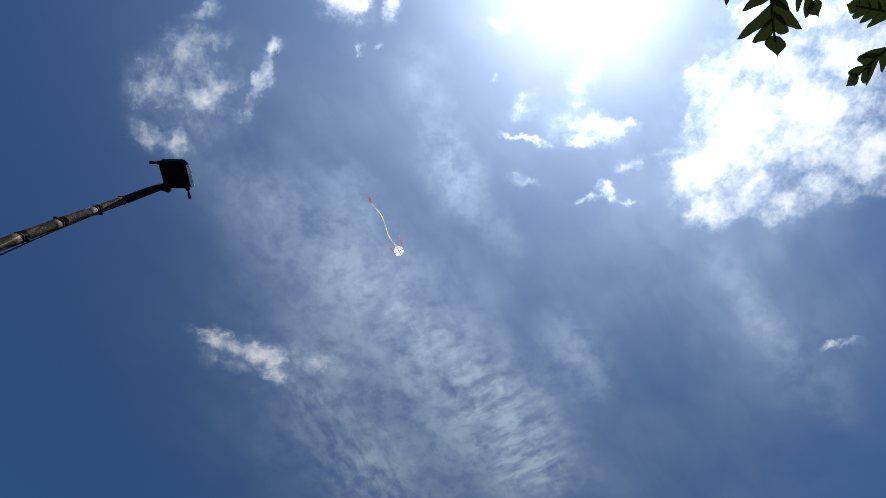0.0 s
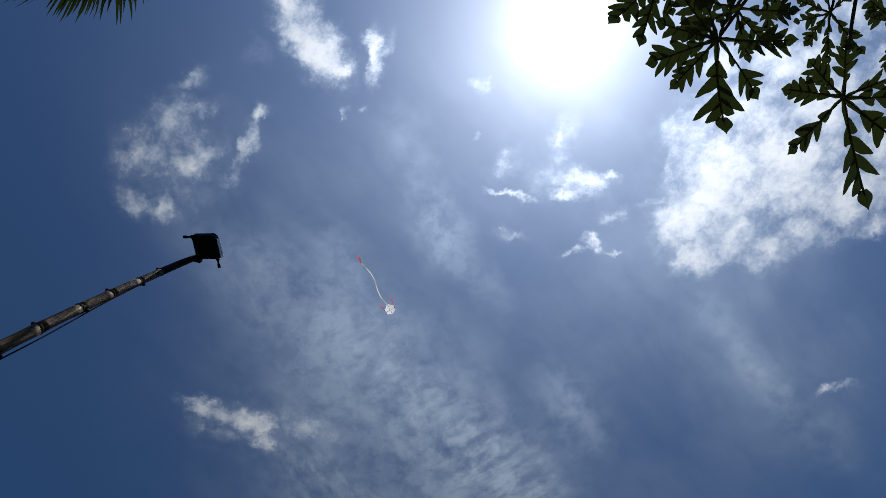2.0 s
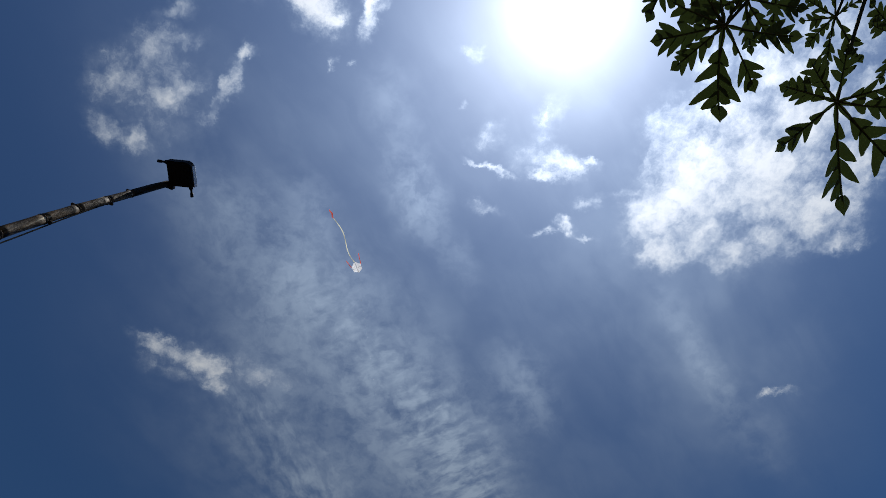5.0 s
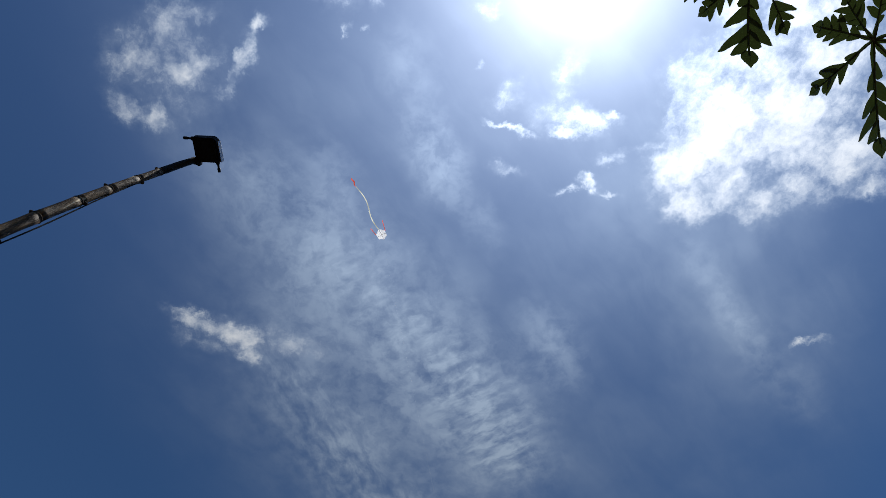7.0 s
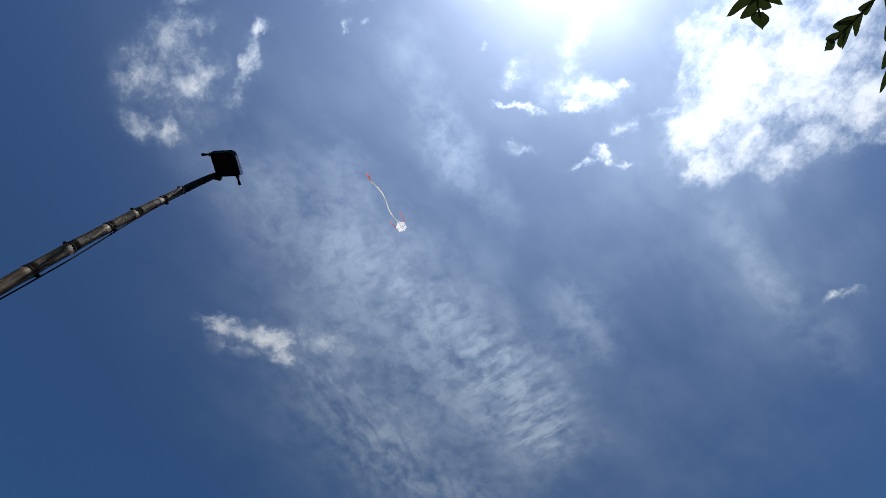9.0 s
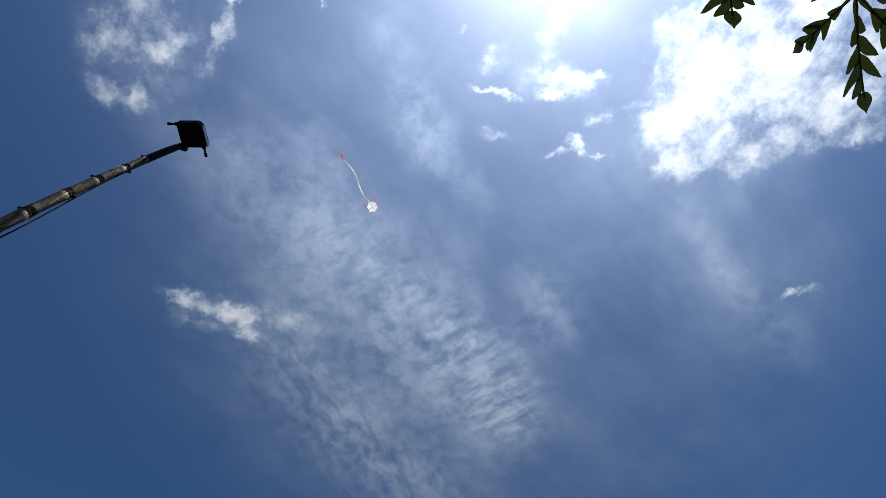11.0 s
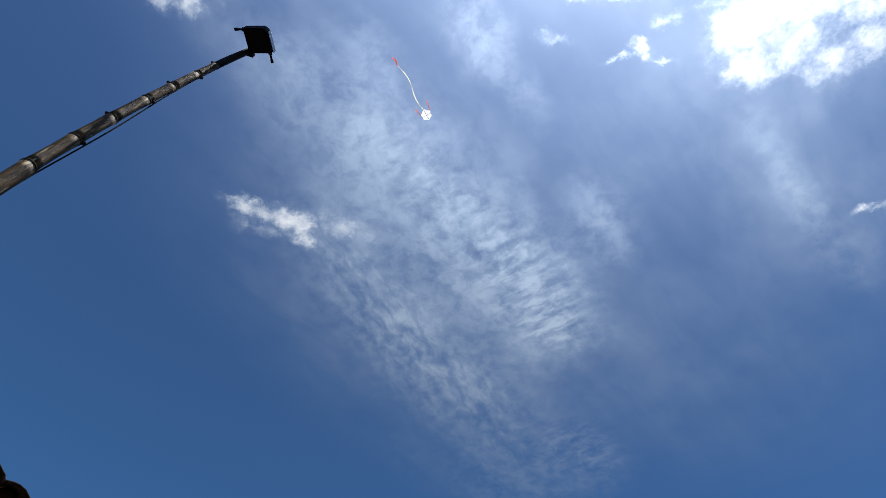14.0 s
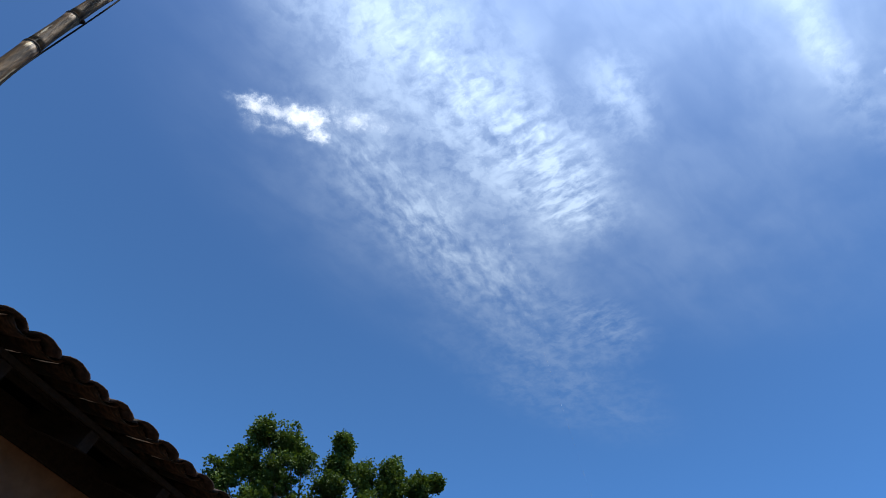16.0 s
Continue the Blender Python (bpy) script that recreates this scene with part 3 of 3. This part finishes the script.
# ---- tree beyond the roof ----
# heart and radius of each bough's foliage
CLUMPS = [
    (-5.65, 12.93, 9.87, 0.34),
    (-5.07, 13.16, 9.70, 0.36),
    (-5.84, 12.84, 9.01, 0.40),
    (-6.23, 12.66, 8.57, 0.33),
    (-5.21, 13.11, 8.79, 0.55),
    (-4.70, 13.30, 9.43, 0.29),
    (-3.83, 13.57, 9.93, 0.24),
    (-3.85, 13.57, 9.42, 0.30),
    (-3.92, 13.54, 8.85, 0.36),
    (-3.23, 13.72, 9.16, 0.31),
    (-2.60, 13.85, 9.45, 0.27),
    (-2.58, 13.86, 8.95, 0.39),
    (-1.93, 13.96, 9.07, 0.31),
    (-1.57, 14.00, 9.24, 0.14),
    (-6.25, 12.65, 8.01, 0.36),
    (-5.58, 12.96, 7.92, 0.54),
    (-4.33, 13.42, 8.04, 0.55),
    (-3.01, 13.77, 8.24, 0.56),
    (-1.87, 13.97, 8.28, 0.47),
    (-4.84, 13.25, 7.21, 0.70),
    (-3.24, 13.72, 7.26, 0.80),
    (-1.81, 13.97, 7.46, 0.54),
]

tree = thing("broadleaf_tree", "bushy green broadleaf tree with many small glossy leaves", "tree")
foot = Vector((-4.0, 13.4, 0))
bm = bmesh.new()
tube(bm, [foot, foot + Vector((0.1, 0, 1.5)), foot + Vector((-0.1, 0.1, 3.2)), foot + Vector((0.1, 0.1, 5.0))], [0.28, 0.23, 0.2, 0.17], 12)
part("trunk", bm, BARK, tree)
fork = foot + Vector((0.1, 0.1, 4.9))
verts, faces = [], []
for x, y, z, r in CLUMPS:
    heart = Vector((x, y, z))
    bm = bmesh.new()
    bend = (fork + heart) / 2 + Vector((rng.uniform(-0.3, 0.3), rng.uniform(-0.3, 0.3), 0.2))
    pts = [fork * (1 - s) ** 2 + bend * 2 * s * (1 - s) + (heart + Vector((0, 0, r * 0.5))) * s * s for s in (0, 0.2, 0.4, 0.6, 0.8, 1)]
    tube(bm, pts, [0.09, 0.07, 0.05, 0.035, 0.022, 0.008], 7)
    part("limb", bm, BARK, tree)
    # twigs with leaves bunched at their ends
    for _ in range(int(205 * max(r, 0.3) / 0.5)):
        w = Vector((rng.gauss(0, 1), rng.gauss(0, 1), rng.gauss(0, 1))).normalized()
        lump = 0.92 + 0.6 * noise.noise(w * 1.7 + heart * 3.1)
        tip = heart + Vector((w.x, w.y, w.z * 1.12)) * r * lump * (rng.uniform(0.3, 1.0) if rng.random() < 0.9 else rng.uniform(1.0, 1.25))
        for _ in range(30):
            c = tip + Vector((rng.gauss(0, 1), rng.gauss(0, 1), rng.gauss(0, 0.8))) * 0.055
            d = (w * 0.6 + Vector((rng.gauss(0, 1), rng.gauss(0, 1), rng.gauss(0, 0.7)))).normalized()
            n = d.cross(Vector((rng.gauss(0, 1), rng.gauss(0, 1), rng.gauss(0, 1)))).normalized()
            ln, wd = rng.uniform(0.05, 0.08), rng.uniform(0.020, 0.030)
            i = len(verts)
            verts += [c, c + d * ln * 0.5 + n * wd, c + d * ln, c + d * ln * 0.5 - n * wd]
            faces.append((i, i + 1, i + 2, i + 3))
me = bpy.data.meshes.new("crown")
me.from_pydata([tuple(v) for v in verts], [], faces)
me.materials.append(FOLIAGE)
crown_ob = new("crown", me)
crown_ob.parent = tree
tagged(crown_ob, kind="stuff")

# ---- kite ----
kite_at = Vector((-3.53, 11.95, 37.54))
kite = thing("kite", "small white paper kite with red streamers and a pale tail", "kite", at=kite_at)
tail_way = Vector((-1.69, -2.84, 0.62))
up = Vector((0.094, -0.31, -0.946)).normalized()
ahead = (-tail_way).normalized()
cross = ahead.cross(up).normalized()
bm = bmesh.new()
edge = [(0.36, 0.0), (0.22, 0.27), (-0.10, 0.30), (-0.30, 0.06), (-0.30, -0.06), (-0.10, -0.30), (0.22, -0.27)]
mid = bm.verts.new(up * 0.05)
rim = []
for i, (a, b) in enumerate(edge):
    p, q = Vector(edge[i]), Vector(edge[(i + 1) % len(edge)])
    for k in range(3):
        s = p.lerp(q, k / 3) * (1 - 0.05 * math.sin(math.pi * k / 3))
        rim.append(bm.verts.new(ahead * s.x + cross * s.y - up * 0.5 * s.y ** 2))
for i in range(len(rim)):
    bm.faces.new((mid, rim[i], rim[(i + 1) % len(rim)]))
part("sail", bm, PAPER, kite)
bm = bmesh.new()
tube(bm, [ahead * 0.37 - up * 0.012, up * 0.035, -ahead * 0.31 - up * 0.012], 0.008, 6)
tube(bm, [cross * s - up * (0.5 * s * s - 0.035) + ahead * 0.06 for s in (-0.3, -0.2, -0.1, 0, 0.1, 0.2, 0.3)], 0.007, 6)
part("frame_sticks", bm, STICK, kite)


def ribbon(name, points, widths, material, label):
    bm = bmesh.new()
    prev = None
    for i, (p, w) in enumerate(zip(points, widths)):
        twist = cross + up * math.sin(i * 0.5) * 0.7
        row = [bm.verts.new(p + twist * w), bm.verts.new(p - twist * w)]
        if prev:
            bm.faces.new((prev[0], prev[1], row[1], row[0]))
        prev = row
    part(name, bm, material, kite, label)


for sign in (-1, 1):
    pts = [cross * sign * (0.3 + 0.12 * s) - ahead * (0.08 + (0.62 if sign < 0 else 0.5) * s) + up * 0.03 * math.sin(6 * s) for s in [k / 10 for k in range(11)]]
    ribbon("streamer", pts, [0.022] * 11, RED, "red paper streamer")
bm = bmesh.new()
foot_way = Vector((9.0, 34.0, 0.0)) - kite_at
tube(bm, [up * 0.06, foot_way * 0.35 - Vector((0, 0, 1.6)), foot_way * 0.7 - Vector((0, 0, 1.3)), foot_way], 0.0006, 4)
part("kite_line", bm, PAPER, kite, "hair-thin kite line")
path = [-ahead * 0.3 + tail_way * 0.86 * s + cross * 0.1 * math.sin(s * 7) for s in [k / 30 for k in range(31)]]
ribbon("tail", path, [0.028] * 31, CREPE, "long pale paper tail")
path = [path[-1] + tail_way * 0.17 * s + cross * 0.03 * math.sin(s * 9) for s in [k / 8 for k in range(9)]]
ribbon("tail_tassel", path, [0.02, 0.03, 0.04, 0.045, 0.045, 0.045, 0.04, 0.03, 0.015], RED, "red paper tassel")

# ---- house with a clay tile roof ----
# local x runs along the eave, y into the house, z up
eave = Matrix.Translation((-1.779, 1.760, 2.987)) @ Matrix(((0.297, -0.955, 0, 0), (0.955, 0.297, 0, 0), (0, 0, 1, 0), (0, 0, 0, 1)))
house = thing("house", "low house with ochre plaster walls under an old clay tile roof", "house")
house.matrix_basis = eave
SLOPE = radians(24)
X0, X1, DEEP = -3.2, 5.2, 5.0
bm = bmesh.new()
for x, y, sx, sy in ((1.0, 0.665, 8.0, 0.15), (1.0, DEEP - 0.72, 8.0, 0.15), (-2.925, DEEP / 2, 0.15, DEEP - 1.59), (4.925, DEEP / 2, 0.15, DEEP - 1.59)):
    block(bm, (sx, sy, 3.17), pose(x, y, -1.565), 0.004)
for x in (-2.925, 4.925):
    ridge = (DEEP / 2 - 0.72) * math.tan(SLOPE) + 0.2
    tri = [[bm.verts.new((x + sx, y, z)) for y, z in ((0.66, 0.02), (DEEP / 2, ridge), (DEEP - 0.66, 0.02))] for sx in (-0.072, 0.072)]
    bm.faces.new(tri[0][::-1])
    bm.faces.new(tri[1])
    for k in range(3):
        bm.faces.new((tri[0][k], tri[0][(k + 1) % 3], tri[1][(k + 1) % 3], tri[1][k]))
part("wall", bm, PLASTER, house, "ochre plaster wall", smooth=False)
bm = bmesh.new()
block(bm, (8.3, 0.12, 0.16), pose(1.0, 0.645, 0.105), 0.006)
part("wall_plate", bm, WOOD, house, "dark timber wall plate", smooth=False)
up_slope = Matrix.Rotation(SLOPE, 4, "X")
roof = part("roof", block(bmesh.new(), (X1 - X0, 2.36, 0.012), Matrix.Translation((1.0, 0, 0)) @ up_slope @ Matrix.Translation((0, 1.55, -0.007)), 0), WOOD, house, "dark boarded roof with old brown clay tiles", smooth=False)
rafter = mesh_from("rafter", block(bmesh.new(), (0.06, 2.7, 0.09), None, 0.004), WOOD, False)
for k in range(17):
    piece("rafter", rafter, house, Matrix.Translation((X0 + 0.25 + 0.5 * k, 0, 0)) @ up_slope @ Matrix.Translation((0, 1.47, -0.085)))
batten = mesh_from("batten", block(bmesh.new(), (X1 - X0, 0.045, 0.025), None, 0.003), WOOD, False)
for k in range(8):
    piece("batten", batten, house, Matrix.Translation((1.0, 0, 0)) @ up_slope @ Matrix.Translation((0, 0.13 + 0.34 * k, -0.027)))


def tile_mesh(name, radius, taper, length, thick, hollow):
    """A half-round clay tile along y; hollow: it lies with its open side up."""
    bm = bmesh.new()
    rows = []
    chips = [rng.uniform(-0.008, 0.008) for _ in range(9)]
    for y, r in ((0.0, radius), (length, radius * taper)):
        row = []
        for shell in (r, r - thick):
            row.append([bm.verts.new((shell * math.cos(math.pi * k / 8), y + chips[k] * (y == 0), (-1 if hollow else 1) * shell * 0.44 * math.sin(math.pi * k / 8))) for k in range(9)])
        rows.append(row)
    (a, c), (b, d) = rows
    for k in range(8):
        bm.faces.new((a[k], a[k + 1], b[k + 1], b[k]))
        bm.faces.new((c[k + 1], c[k], d[k], d[k + 1]))
        bm.faces.new((a[k + 1], a[k], c[k], c[k + 1]))
        bm.faces.new((b[k], b[k + 1], d[k + 1], d[k]))
    for k in (0, 8):
        bm.faces.new((a[k], b[k], d[k], c[k]) if k == 0 else (b[k], a[k], c[k], d[k]))
    bmesh.ops.recalc_face_normals(bm, faces=list(bm.faces))
    for f in bm.faces:
        f.smooth = True
    return mesh_from(name, bm, CLAY)


PITCH = 0.152
covers = [tile_mesh("roof_tile", 0.078 + 0.003 * k, 0.8, 0.44, 0.011, False) for k in (-1, 0, 1, 0, -1)]
pans = [tile_mesh("roof_tile", 0.07, 0.85, 0.44, 0.011, True)]


def tile_pose(x, row, lift):
    wob = [rng.uniform(-1, 1) for _ in range(5)]
    return (
        Matrix.Translation((x + 0.008 * wob[0], 0, 0))
        @ up_slope
        @ Matrix.Translation((0, -0.06 + 0.34 * row + 0.022 * wob[1] * (row < 1) + 0.01 * wob[2], lift + 0.006 * wob[3] + 0.012))
        @ pose(0, 0, 0, -2.2, 2 * wob[4], 2.5 * wob[2])
    )


roof_turn = roof.matrix_basis.inverted()
for col in range(26):
    for row in range(5):
        x = -1.35 + PITCH * col
        piece("roof_tile", rng.choice(covers), roof, roof_turn @ tile_pose(x, row, 0.040))
        piece("roof_tile", pans[0], roof, roof_turn @ tile_pose(x + PITCH / 2, row + 0.16, 0.058))
rest = bmesh.new()
for mesh, shift, lift, back in ((covers[1], 0.0, 0.05, 0.0), (pans[0], PITCH / 2, 0.045, 0.16)):
    for col in range(-12, 42):
        for row in range(8):
            if 0 <= col < 26 and row < 5:
                continue
            start = len(rest.verts)
            rest.from_mesh(mesh)
            rest.verts.ensure_lookup_table()
            m = tile_pose(-1.35 + PITCH * col + shift, row + back, lift)
            for v in rest.verts[start:]:
                v.co = m @ v.co
far_tiles = part("tile_field", rest, CLAY, house)
tagged(far_tiles, kind="stuff")
# the slope behind the ridge closes the house
bm = bmesh.new()
ridge_z = (DEEP / 2) * math.tan(SLOPE)
block(bm, (X1 - X0, DEEP / 2 / math.cos(SLOPE) + 0.3, 0.05), Matrix.Translation((1.0, DEEP * 0.75 + 0.1, ridge_z / 2 + 0.0)) @ Matrix.Rotation(-SLOPE, 4, "X"), 0)
part("rear_slope", bm, CLAY, house, "old brown clay roof slope", smooth=False)
